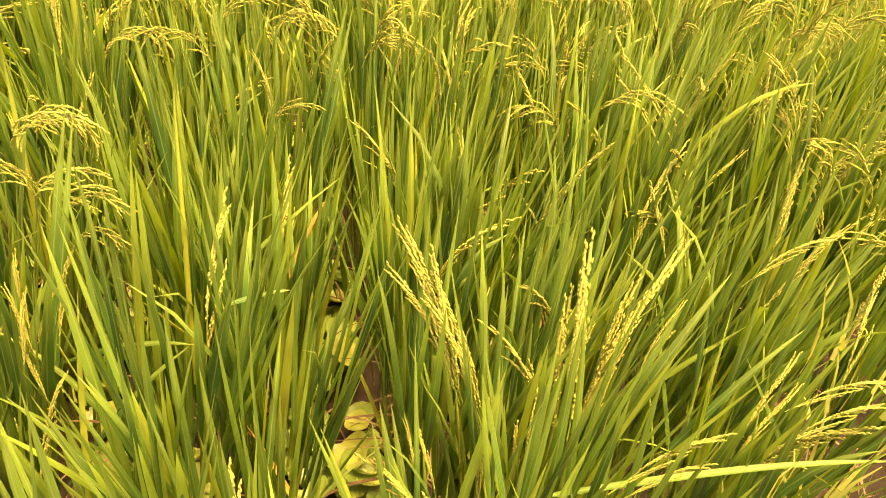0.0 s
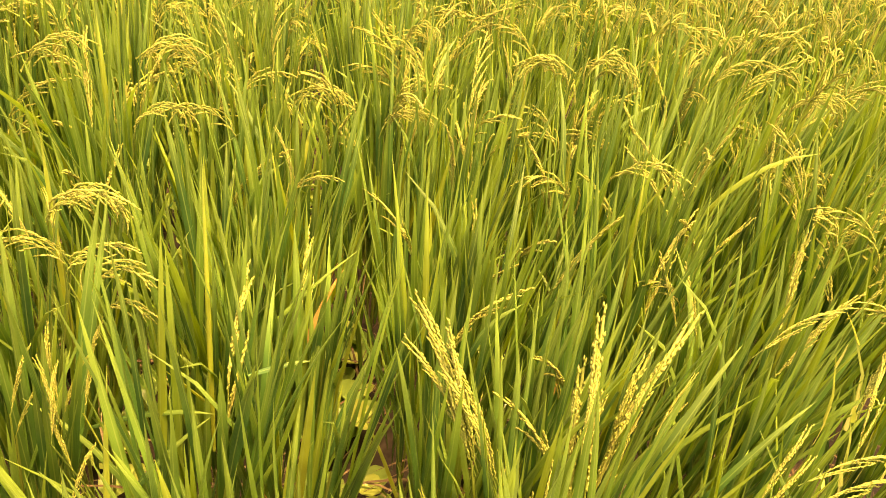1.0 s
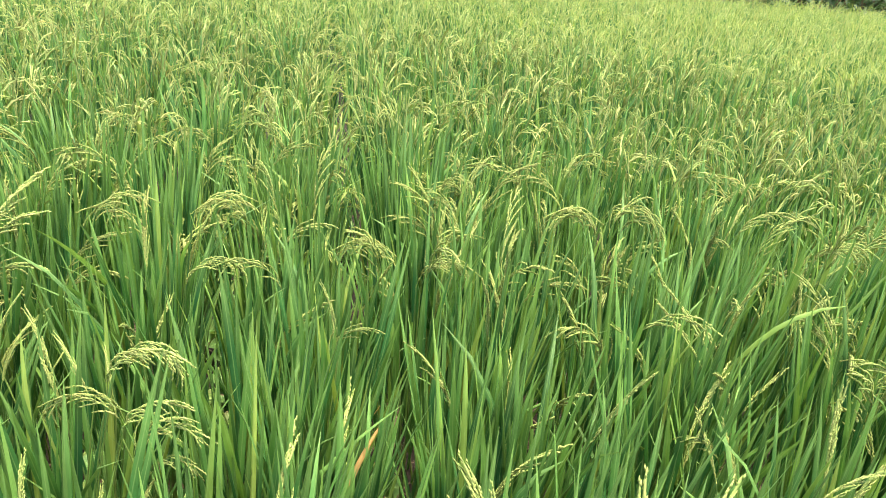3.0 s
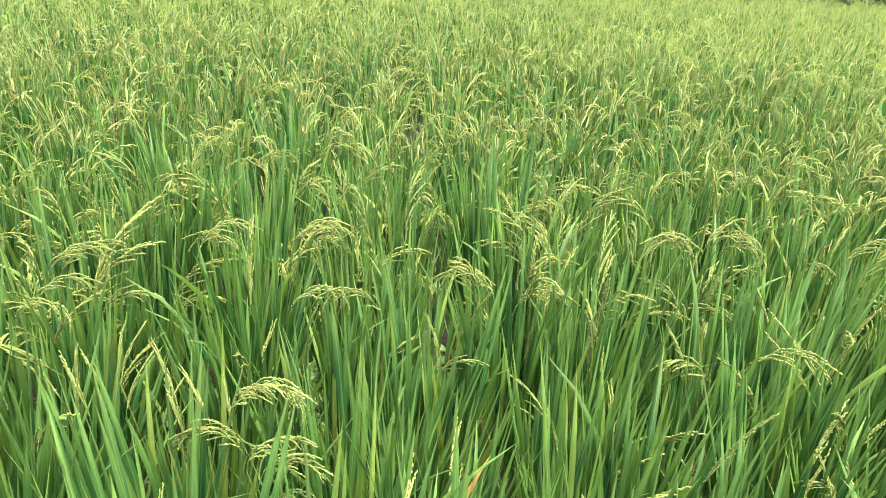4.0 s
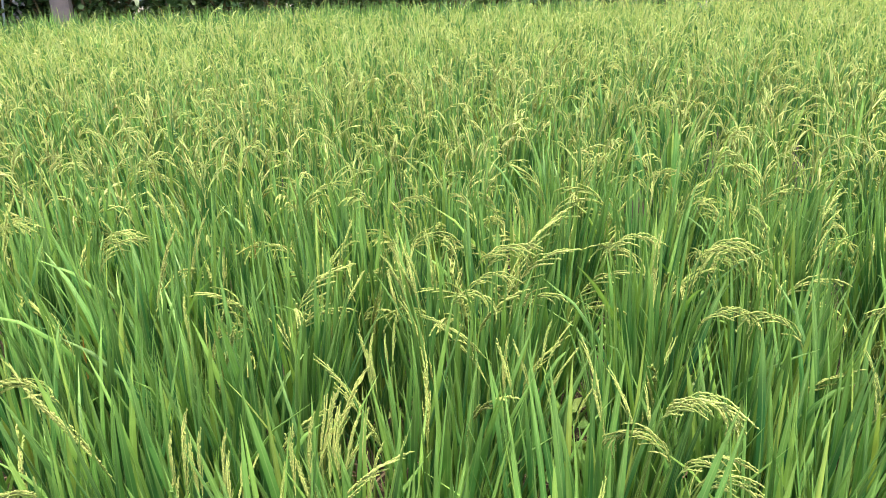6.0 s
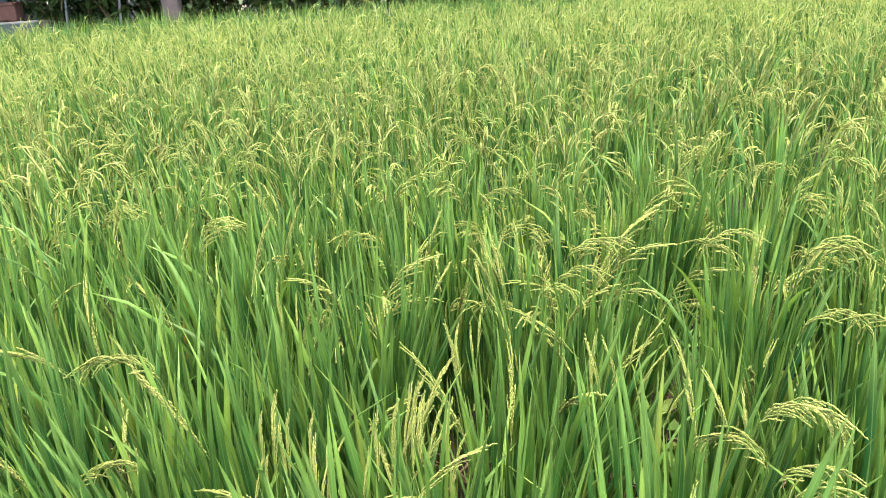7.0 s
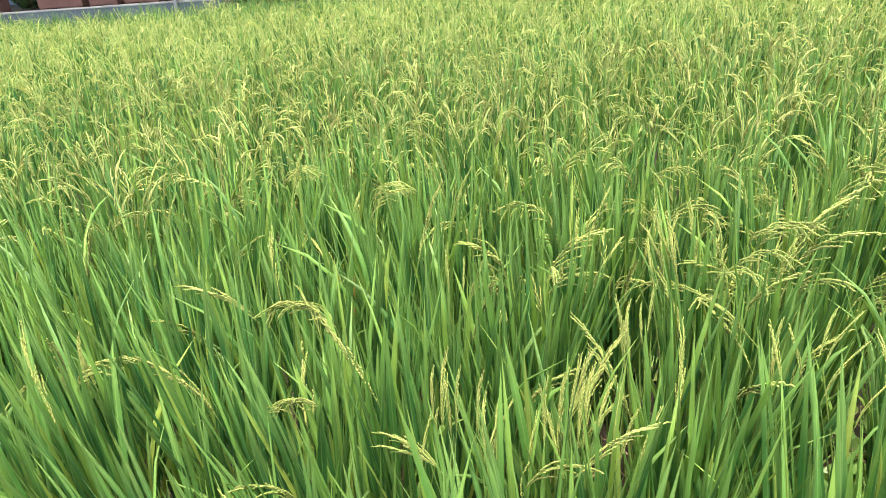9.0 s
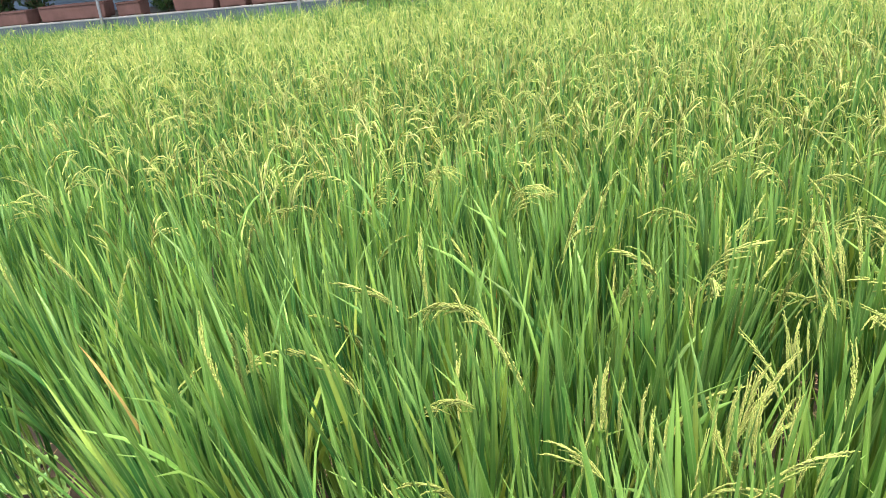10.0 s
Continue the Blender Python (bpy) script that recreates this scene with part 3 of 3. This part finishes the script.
PANICLES_EDGE = [  # base x y z, azimuth, lean, kind, size
    (-0.838, 0.968, 0.882, 70, 17, 1, 0.45),
    (-1.273, 1.131, 0.839, -176, 4, 1, 0.66),
    (-2.506, 0.741, 0.866, 38, 6, 5, 1.00),
    (-2.150, 0.863, 0.868, 38, 6, 6, 1.00),
    (-0.887, 0.938, 0.801, 169, 6, 0, 0.62),
    (-1.791, -0.062, 0.811, 52, 6, 5, 0.95),
    (-1.802, -0.044, 0.797, 144, 4, 0, 0.59),
    (-2.581, 0.195, 0.826, 59, 6, 4, 0.95),
    (-2.451, 0.713, 0.878, 52, 6, 6, 1.00),
    (-2.080, 0.811, 0.856, 55, 6, 5, 1.00),
    (-1.086, 0.316, 0.873, -129, 24, 2, 0.45),
    (-1.041, 0.522, 0.806, 179, 5, 0, 0.55),
    (-1.068, 0.594, 0.786, 106, 9, 0, 0.66),
    (-1.075, 0.731, 0.790, -146, 10, 1, 0.79),
]
PANICLES_FAR = [  # base x y z, azimuth, lean, kind, size
    (-1.273, 1.165, 0.866, -163, 8, 0, 0.55),
    (-1.558, 0.694, 0.853, 127, 5, 0, 0.51),
]
LEAVES_FRONT = [  # base x y z, tip x y z, width, dry
    (-0.12, 0.62, 0.49, -0.22, 0.68, 0.62, 0.022, 1),
    (-0.24, 0.97, 0.60, -0.165, 1.045, 0.785, 0.018, 1),
    (0.23, 0.98, 0.48, 0.27, 1.04, 0.62, 0.014, 1),
    (-1.85, -0.28, 0.755, -1.935, -0.347, 0.955, 0.030, 1),
    (0.20, 0.56, 0.70, 0.64, 0.59, 0.80, 0.012, 0),
    (0.29, 0.67, 0.55, 0.44, 0.79, 0.92, 0.022, 0),
    (-0.57, 0.82, 0.55, -0.29, 0.70, 0.75, 0.014, 0),
    (-0.50, 0.88, 0.50, -0.44, 0.71, 0.95, 0.013, 0),
    (-0.48, 0.63, 0.50, -0.28, 0.67, 0.78, 0.014, 0),
    (-0.46, 0.85, 0.45, -0.12, 0.93, 0.90, 0.013, 0),
    (-0.245, 0.715, 0.83, -0.165, 0.74, 0.845, 0.010, 0),
    (-0.22, 0.90, 0.50, -0.30, 0.95, 0.85, 0.010, 2),
]
LEAVES_LEFT = [  # base x y z, tip x y z, width, dry
    (0.39, 0.70, 0.55, 0.56, 0.76, 0.86, 0.016, 0),
    (0.20, 1.05, 0.40, 0.27, 0.98, 0.70, 0.010, 0),
    (-0.24, 1.24, 0.55, -0.18, 1.16, 0.74, 0.011, 1),
    (-0.84, 1.52, 0.60, -0.86, 1.15, 1.02, 0.016, 0),
    (-0.82, 1.41, 0.60, -0.77, 1.25, 1.00, 0.014, 0),
    (-0.71, 1.39, 0.50, -0.40, 1.24, 0.92, 0.016, 0),
    (-0.80, 1.38, 0.60, -0.83, 1.23, 1.02, 0.014, 0),
    (-0.84, 1.53, 0.60, -0.80, 1.31, 1.00, 0.014, 0),
    (-1.94, 1.22, 0.75, -1.88, 1.18, 0.88, 0.009, 1),
    (-0.90, 1.49, 0.60, -0.89, 1.20, 0.90, 0.014, 0),
    (-1.90, 0.63, 0.70, -1.85, 0.62, 0.84, 0.012, 1),
    (-2.16, -0.17, 0.60, -2.05, -0.26, 0.92, 0.018, 0),
]
WEEDS = [(-0.18, 1.04), (-0.04, 0.99), (-0.01, 1.11), (-0.28, 1.64), (-0.19, 1.48), (0.15, 1.69), (0.15, 1.52), (-0.71, 1.35), (-0.66, 1.13), (-0.55, 0.96), (-0.81, 2.09), (-0.22, 1.08), (-0.44, 0.92), (-1.79, 1.51), (-1.96, 1.65), (-0.72, 1.99), (-1.27, 2.98), (-1.16, 2.54), (-1.05, 2.16), (-1.04, 1.68), (-0.98, 1.59), (-0.69, 2.38), (-3.10, -0.72), (-2.90, -0.63), (-2.92, -0.73), (-2.76, -0.60), (-0.99, 1.60), (-1.24, 2.64), (-1.84, 1.79), (-2.81, 0.63), (-0.26, 1.61), (0.18, 1.65), (-0.77, 2.03), (-0.15, 0.90), (-0.06, 0.92), (-0.11, 0.98), (-0.20, 1.30), (0.19, 1.45)]

PLANTS = [o for o in scene.objects if o.name.startswith("rice_plant")]
spots = np.array([[*o.matrix_basis.translation[:2]] for o in PLANTS])


def nearest_plant(x, y):
    o = PLANTS[int(np.argmin(np.hypot(spots[:, 0] - x, spots[:, 1] - y)))]
    return o, Matrix.LocRotScale(o.location, o.rotation_euler, o.scale).inverted()


beside = np.random.default_rng(33)
PANICLES_SINGLE = PANICLES_FRONT + PANICLES_ROWS + PANICLES_SIDE + PANICLES_LANE + PANICLES_CORNER + PANICLES_MIDDLE + PANICLES_LEFT + PANICLES_EDGE + PANICLES_FAR
PANICLES_BESIDE = []                                              # the upright heads stand in tight bundles
for x, y, z, a, lean, kind, size in PANICLES_SINGLE:
    if kind < 2:
        dx, dy = beside.normal(0, 0.022, 2)
        PANICLES_BESIDE.append((x + dx, y + dy, z - beside.uniform(0.0, 0.06), a + beside.normal(0, 25), max(0, lean + beside.normal(0, 4)), min(2, max(0, kind + int(beside.integers(-1, 2)))), size * beside.uniform(0.8, 1.0)))
for x, y, z, a, lean, kind, size in PANICLES_BESIDE + PANICLES_SINGLE:
    plant, inv = nearest_plant(x, y)
    add_panicle(plant, kind, inv @ pose(x, y, z, 0, 0, a) @ pose(0, 0, 0, 0, lean, 0) @ Matrix.Scale(size * (1.08 if kind < 3 else 0.86), 4))
    foot = Vector((plant.location.x, plant.location.y, 0.1))
    s_ = np.linspace(0, 1, 6)
    top = np.array((x, y, z))
    line = np.array(foot)[None] * (1 - s_[:, None]) + top[None] * s_[:, None]
    line[:, 2] = 0.1 + (z - 0.1) * s_ ** 0.8
    c = tubes(line[None], np.linspace(0.003, 0.0012, 6)[None], 5)
    stalk = part("culm", mesh_from("culm", *c[:2], CULM, c[2]), plant)
    stalk.matrix_local = inv
for x, y, z, tx, ty, tz, w, dry in LEAVES_FRONT + LEAVES_LEFT:
    plant, inv = nearest_plant(x, y)
    d = np.array((tx - x, ty - y, tz - z))
    hl = math.hypot(d[0], d[1])
    full = np.array([np.linalg.norm(d) * 1.03])
    c = blades(np.array([[x, y, z]]), np.array([math.atan2(d[1], d[0])]), full, np.array([w * (0.62 if dry else 0.8)]), np.array([math.atan2(hl, d[2]) - 0.12]), np.array([0.3]), 9, 0.25, np.array([0.8]))
    leaf = part("leaf", mesh_from("leaf", *c[:2], DRY if dry == 1 else LEAF, c[2]), plant, "dry orange leaf" if dry == 1 else "")
    leaf.matrix_local = inv


# ---------- water weeds between the rows ----------
def weed_plant(seed):
    rng = np.random.default_rng(seed)
    plant = new("water_weed")
    tagged(plant, "round-leaved light green water weed on wet mud", "weed", "water weeds between the rice rows")
    for i in range(int(rng.integers(5, 8))):
        a, r, h = rng.uniform(0, 2 * np.pi), rng.uniform(0.02, 0.085), rng.uniform(0.03, 0.14)
        end = np.array([math.cos(a) * r, math.sin(a) * r, h])
        s_ = np.linspace(0, 1, 5)[:, None]
        line = end[None] * s_
        line[:, 2] = h * np.sin(s_[:, 0] * np.pi / 2)
        c = tubes(line[None], np.linspace(0.0035, 0.002, 5)[None], 5)
        part("petiole", mesh_from("petiole", *c[:2], CULM, c[2]), plant)
        size = rng.uniform(0.032, 0.052)
        bm = bmesh.new()
        uvl = bm.loops.layers.uv.new("UVMap")
        rings, count = 4, 14
        grid = [[bm.verts.new((0, 0, 0))]]
        for q in range(1, rings + 1):
            ring = []
            for j in range(count):
                t = j * 2 * math.pi / count
                rr = size * q / rings * (1 - 0.22 * max(0.0, math.cos(t - math.pi)) ** 6 + 0.05 * math.sin(3 * t + i))
                ring.append(bm.verts.new((rr * math.cos(t), rr * 0.92 * math.sin(t), 0.35 * rr * rr / size + 0.003 * math.sin(2 * t + i))))
            grid.append(ring)
        for j in range(count):
            bm.faces.new((grid[0][0], grid[1][j], grid[1][(j + 1) % count]))
            for q in range(1, rings):
                bm.faces.new((grid[q][j], grid[q + 1][j], grid[q + 1][(j + 1) % count], grid[q][(j + 1) % count]))
        for f in bm.faces:
            f.smooth = True
            for lp in f.loops:
                lp[uvl].uv = (0.5 + lp.vert.co.x / size / 2, 0.5 + lp.vert.co.y / size / 2)
        blade = part("leaf", bm_mesh("leaf", bm, WEED), plant)
        blade.matrix_local = Matrix.Translation(end) @ pose(0, 0, 0, rng.normal(0, 16), rng.normal(20, 18), math.degrees(a))
    return plant


weeds = [weed_plant(300 + i) for i in range(6)]
lane = np.random.default_rng(8)
for _ in range(64):                                                # more of them down the lanes
    q = (lane_at(-int(lane.integers(-1, 5))) + lane.normal(0, 0.03)) * ACROSS + lane.uniform(0.9, 3.8) * ALONG
    WEEDS.append((float(q[0]), float(q[1])))
for k in range(16):                                                # and thickly where the lane lies open
    q = (lane_at(-2 if k % 2 else -1) + lane.normal(0, 0.05)) * ACROSS + lane.uniform(2.3, 3.4) * ALONG
    WEEDS.append((float(q[0]), float(q[1])))
for k in range(7):
    q = (lane_at(1) + lane.normal(0, 0.04)) * ACROSS + lane.uniform(0.85, 1.25) * ALONG
    WEEDS.append((float(q[0]), float(q[1])))
for k, (x, y) in enumerate(WEEDS):
    m = pose(x, y, 0.0, 0, 0, k * 77 % 360)
    if k < 6:
        weeds[k].matrix_basis = m
    else:
        copy_thing(weeds[k % 6], m)

# ---------- dead straw on the mud ----------
rng = np.random.default_rng(21)
n = 1500
pts = STAND[None] + np.stack([rng.uniform(-4.5, 2.0, n), rng.uniform(-0.8, 4.5, n)], 1)
hang = HILLS[NEAR][rng.integers(0, len(NEAR), 900)] + rng.normal(0, 0.05, (900, 2))
straw = blades(np.concatenate([pts, rng.uniform(0.008, 0.03, (n, 1))], 1), rng.uniform(0, 6.28, n), rng.uniform(0.08, 0.3, n), rng.uniform(0.003, 0.008, n),
               rng.uniform(1.35, 1.57, n), rng.uniform(-0.1, 0.15, n), 3, 0.2)
sheaths = blades(np.concatenate([hang, rng.uniform(0.03, 0.2, (900, 1))], 1), rng.uniform(0, 6.28, 900), rng.uniform(0.12, 0.32, 900), rng.uniform(0.004, 0.009, 900),
                 rng.uniform(0.5, 1.3, 900), rng.uniform(0.2, 1.6, 900), 4, 0.2)
straw = merge([straw, sheaths])
tagged(new("straw_litter", mesh_from("straw_litter", *straw[:2], STRAW, straw[2])), "brown dead straw lying on wet mud", "straw", kind="stuff")

# ---------- the far bank: retaining wall, yard, planters, shrubs ----------
U = (WALL_B - WALL_A) / np.linalg.norm(WALL_B - WALL_A)
N = np.array([-U[1], U[0]])
ORIGIN = np.array([-17.3, 0.0])
HEAD = math.degrees(math.atan2(U[1], U[0]))


def on_wall(s, back, z=0.0, turn=0.0):
    p = ORIGIN + U * s + N * back
    return pose(p[0], p[1], z, 0, 0, HEAD + turn)


def setting(name, bm, mat, m, label):
    ob = tagged(new(name, bm_mesh(name, bm, mat)), label, name.split("_")[0], kind="structure")
    ob.matrix_basis = m
    return ob


setting("wall_retaining", box_bm(15.4, 0.16, 0.86, 0.01), CONCRETE, on_wall(-1.4, 0.08, 0.0), "grey weathered concrete retaining wall beside the paddy")
setting("trim_cap", box_bm(15.4, 0.2, 0.026, 0.008), CAP, on_wall(-1.4, 0.10, 0.862), "pale concrete capping on the retaining wall")
setting("ground_yard", box_bm(30.4, 30, 0.86, 0.02), YARD, on_wall(-8.85, 15.24, 0.0), "bare trodden earth yard behind the wall")
setting("ground_bank", box_bm(31.6, 30, 0.45, 0.03), YARD, on_wall(22.15, 15.24, 0.0), "low earth bank under the shrubs")


def planter(length, depth, height, seed):
    ob = new("planter")
    tagged(ob, "long terracotta planter box with a rim on the concrete wall", "planter", "planters along the wall")
    part("body", bm_mesh("body", box_bm(length * 0.94, depth * 0.9, height * 0.86, 0.012, 0.03), TERRACOTTA), ob).location.z = 0.03
    for sx in (-1, 1):
        for sy in (-1, 1):
            bm = box_bm(length * 0.94, 0.03, height * 0.14, 0.006) if sx > 0 else box_bm(0.03, depth * 0.86, height * 0.14, 0.006)
            rim = part("rim", bm_mesh("rim", bm, TERRACOTTA), ob)
            rim.location = (0, sy * depth * 0.46, height * 0.87 + 0.03) if sx > 0 else (sy * length * 0.475, 0, height * 0.87 + 0.03)
            foot = part("foot", bm_mesh("foot", box_bm(0.12, 0.1, 0.035, 0.006), TERRACOTTA), ob)
            foot.location = (sx * length * 0.36, sy * depth * 0.3, 0)
    soil = part("soil", bm_mesh("soil", box_bm(length * 0.88, depth * 0.8, 0.03, 0.008), SOIL), ob)
    soil.location.z = height * 0.87
    return ob


for s0, s1, back, h in ((-0.5, 1.15, 0.55, 0.29), (1.42, 1.98, 0.5, 0.24), (2.7, 3.6, 0.5, 0.26), (3.68, 4.25, 0.52, 0.30), (4.35, 5.05, 0.5, 0.27), (5.15, 5.9, 0.55, 0.27)):
    planter(s1 - s0, 0.34, h, 0).matrix_basis = on_wall((s0 + s1) / 2, back, 0.914 if back < 0.1 else 0.862)
low = planter(1.0, 0.4, 0.26, 0)
low.matrix_basis = on_wall(-1.15, 0.45, 0.862)


def pole(length, radius, lean, m):
    ob = new("pole")
    tagged(ob, "thin grey metal pole standing by the wall", "pole", "poles along the wall")
    bm = bmesh.new()
    bmesh.ops.create_cone(bm, cap_ends=True, segments=12, radius1=radius, radius2=radius * 0.85, depth=length, matrix=Matrix.Translation((0, 0, length / 2)))
    part("shaft", bm_mesh("shaft", bm, STEEL), ob)
    bm = bmesh.new()
    bmesh.ops.create_cone(bm, cap_ends=True, segments=12, radius1=radius * 1.5, radius2=radius * 1.4, depth=0.06, matrix=Matrix.Translation((0, 0, length)))
    part("cap", bm_mesh("cap", bm, STEEL), ob)
    ob.matrix_basis = m @ pose(0, 0, 0, 0, lean, 0)


pole(1.5, 0.03, 2, on_wall(1.32, -0.06, 0.0))
pole(1.5, 0.035, 1, on_wall(5.5, -0.06, 0.0))
pole(2.4, 0.018, 9, on_wall(6.6, 0.35, 0.45))
pole(2.4, 0.018, 8, on_wall(7.45, 0.35, 0.45))


def shrub(seed, spread, height, count, label="dense dark green shrub behind the concrete wall"):
    rng = np.random.default_rng(seed)
    ob = new("shrub")
    tagged(ob, label, "shrub", "shrubs round the field")
    k = 7
    lines = []
    for i in range(9):
        a, r = rng.uniform(0, 6.28), rng.uniform(0.2, 0.9) * spread
        s_ = np.linspace(0, 1, k)
        lines.append(np.stack([np.cos(a) * r * s_ ** 1.3, np.sin(a) * r * s_ ** 1.3, height * rng.uniform(0.6, 1.0) * s_], 1))
    c = tubes(np.array(lines), np.tile(np.linspace(0.022, 0.006, k), (9, 1)), 5)
    part("woody_stem", mesh_from("woody_stem", *c[:2], STRAW, c[2]), ob, "brown woody branches")
    pick = rng.integers(0, 9, count)
    along = rng.uniform(0.02, 1.0, count)
    base = np.array([[np.interp(along[j], np.linspace(0, 1, k), lines[pick[j]][:, q]) for q in range(3)] for j in range(count)])
    base += np.clip(rng.normal(0, 0.15 * spread, base.shape), -0.3 * spread, 0.3 * spread)
    base[:, 2] = np.clip(base[:, 2], 0.03, None)
    lv = blades(base, rng.uniform(0, 6.28, count), rng.uniform(0.08, 0.18, count), rng.uniform(0.05, 0.09, count), rng.uniform(0.3, 1.5, count), rng.uniform(0.2, 0.9, count), 2, 0.0)
    part("foliage", mesh_from("foliage", *lv[:2], SHRUB, lv[2]), ob, "many small dark green leaves")
    return ob


bushes = [shrub(60 + i, 0.75, 1.4, 800) for i in range(4)]
spots_ = [(-3.4, 1.2), (-2.2, 1.3), (-1.1, 1.2), (2.3, 1.4), (3.4, 1.9), (4.6, 1.8), (5.6, 1.7), (6.3, 0.7), (6.8, 0.8), (7.3, 0.6), (7.9, 0.8), (8.5, 0.7), (9.9, 0.6), (10.7, 0.9), (6.6, 1.9), (7.7, 1.9), (8.9, 1.6), (9.6, 1.7), (6.2, 2.9), (7.2, 2.9), (8.3, 2.8), (9.3, 2.9), (10.4, 2.6), (11.4, 2.4), (2.2, 0.9), (-1.9, 0.8), (11.5, 0.7), (12.4, 1.0), (10.0, 3.9), (11.0, 3.6), (12.0, 3.4), (13.0, 2.4), (13.2, 1.1), (12.6, 4.3), (11.6, 4.9), (13.8, 3.3), (10.5, 5.2)]
for k, (s0, back) in enumerate(spots_):
    m = on_wall(s0, back, 0.86, k * 67) if s0 < 6 else on_wall(s0, back + 0.2, 0.45, k * 67) @ Matrix.Scale(1.25, 4)
    if k < 4:
        bushes[k].matrix_basis = m
    else:
        copy_thing(bushes[k % 4], m)
edge = FIELD_C - EDGE_B
line = [(EDGE_B + edge * (k / 15.0), 1.25 + 0.1 * (k % 3)) for k in range(16)]
line += [(FIELD_C + (FIELD_D - FIELD_C) * (k / 8.0), 1.3 + 0.1 * (k % 2)) for k in range(1, 9)]
line += [(np.array([14.2, 15.4 - 1.3 * k]), 1.3) for k in range(6)]
for k, (p, size) in enumerate(line):
    off = np.array([-0.45, 0.9]) if k < 24 else np.array([0.9, 0.2])
    for row in (0, 1):
        q = p + off * (1.0 + 1.3 * row + 0.2 * (k % 3)) + np.array([0.5, 0.0]) * row
        copy_thing(bushes[(k + row) % 4], pose(q[0], q[1], 0.0, 0, 0, k * 53 + row * 90) @ Matrix.Scale(size * (1.0 + 0.35 * row), 4))

pier = new("brick_pier")
tagged(pier, "weathered pinkish brick pier among the shrubs", "pier")
part("shaft", bm_mesh("shaft", box_bm(0.27, 0.27, 1.3, 0.02), PIER), pier)
part("cap", bm_mesh("cap", box_bm(0.36, 0.36, 0.07, 0.015), PIER), pier).location.z = 1.3
pier.matrix_basis = on_wall(8.3, 0.55, 0.45)

# the house behind the planters
house = new("house")
tagged(house, "blue-grey rendered house wall with a window behind planters", "house")
part("wall", bm_mesh("wall", box_bm(9.0, 0.2, 3.0, 0.01), PLASTER), house)
for x in (-2.4, 0.2, 2.6):
    win = part("window", bm_mesh("window", box_bm(1.1, 0.06, 1.2, 0.01), CAP), house)
    win.location = (x, -0.12, 0.9)
    pane = part("pane", bm_mesh("pane", box_bm(0.95, 0.02, 1.05, 0.004), STEEL), win)
    pane.location = (0, -0.035, 0.07)
# unseen overhang, added and oversized so that its shadow darkens the planters
part("roof", bm_mesh("roof", box_bm(14.0, 6.0, 0.12, 0.02), TERRACOTTA), house).location = (2.0, -0.8, 3.0)
house.matrix_basis = on_wall(0.2, 3.2, 0.86)
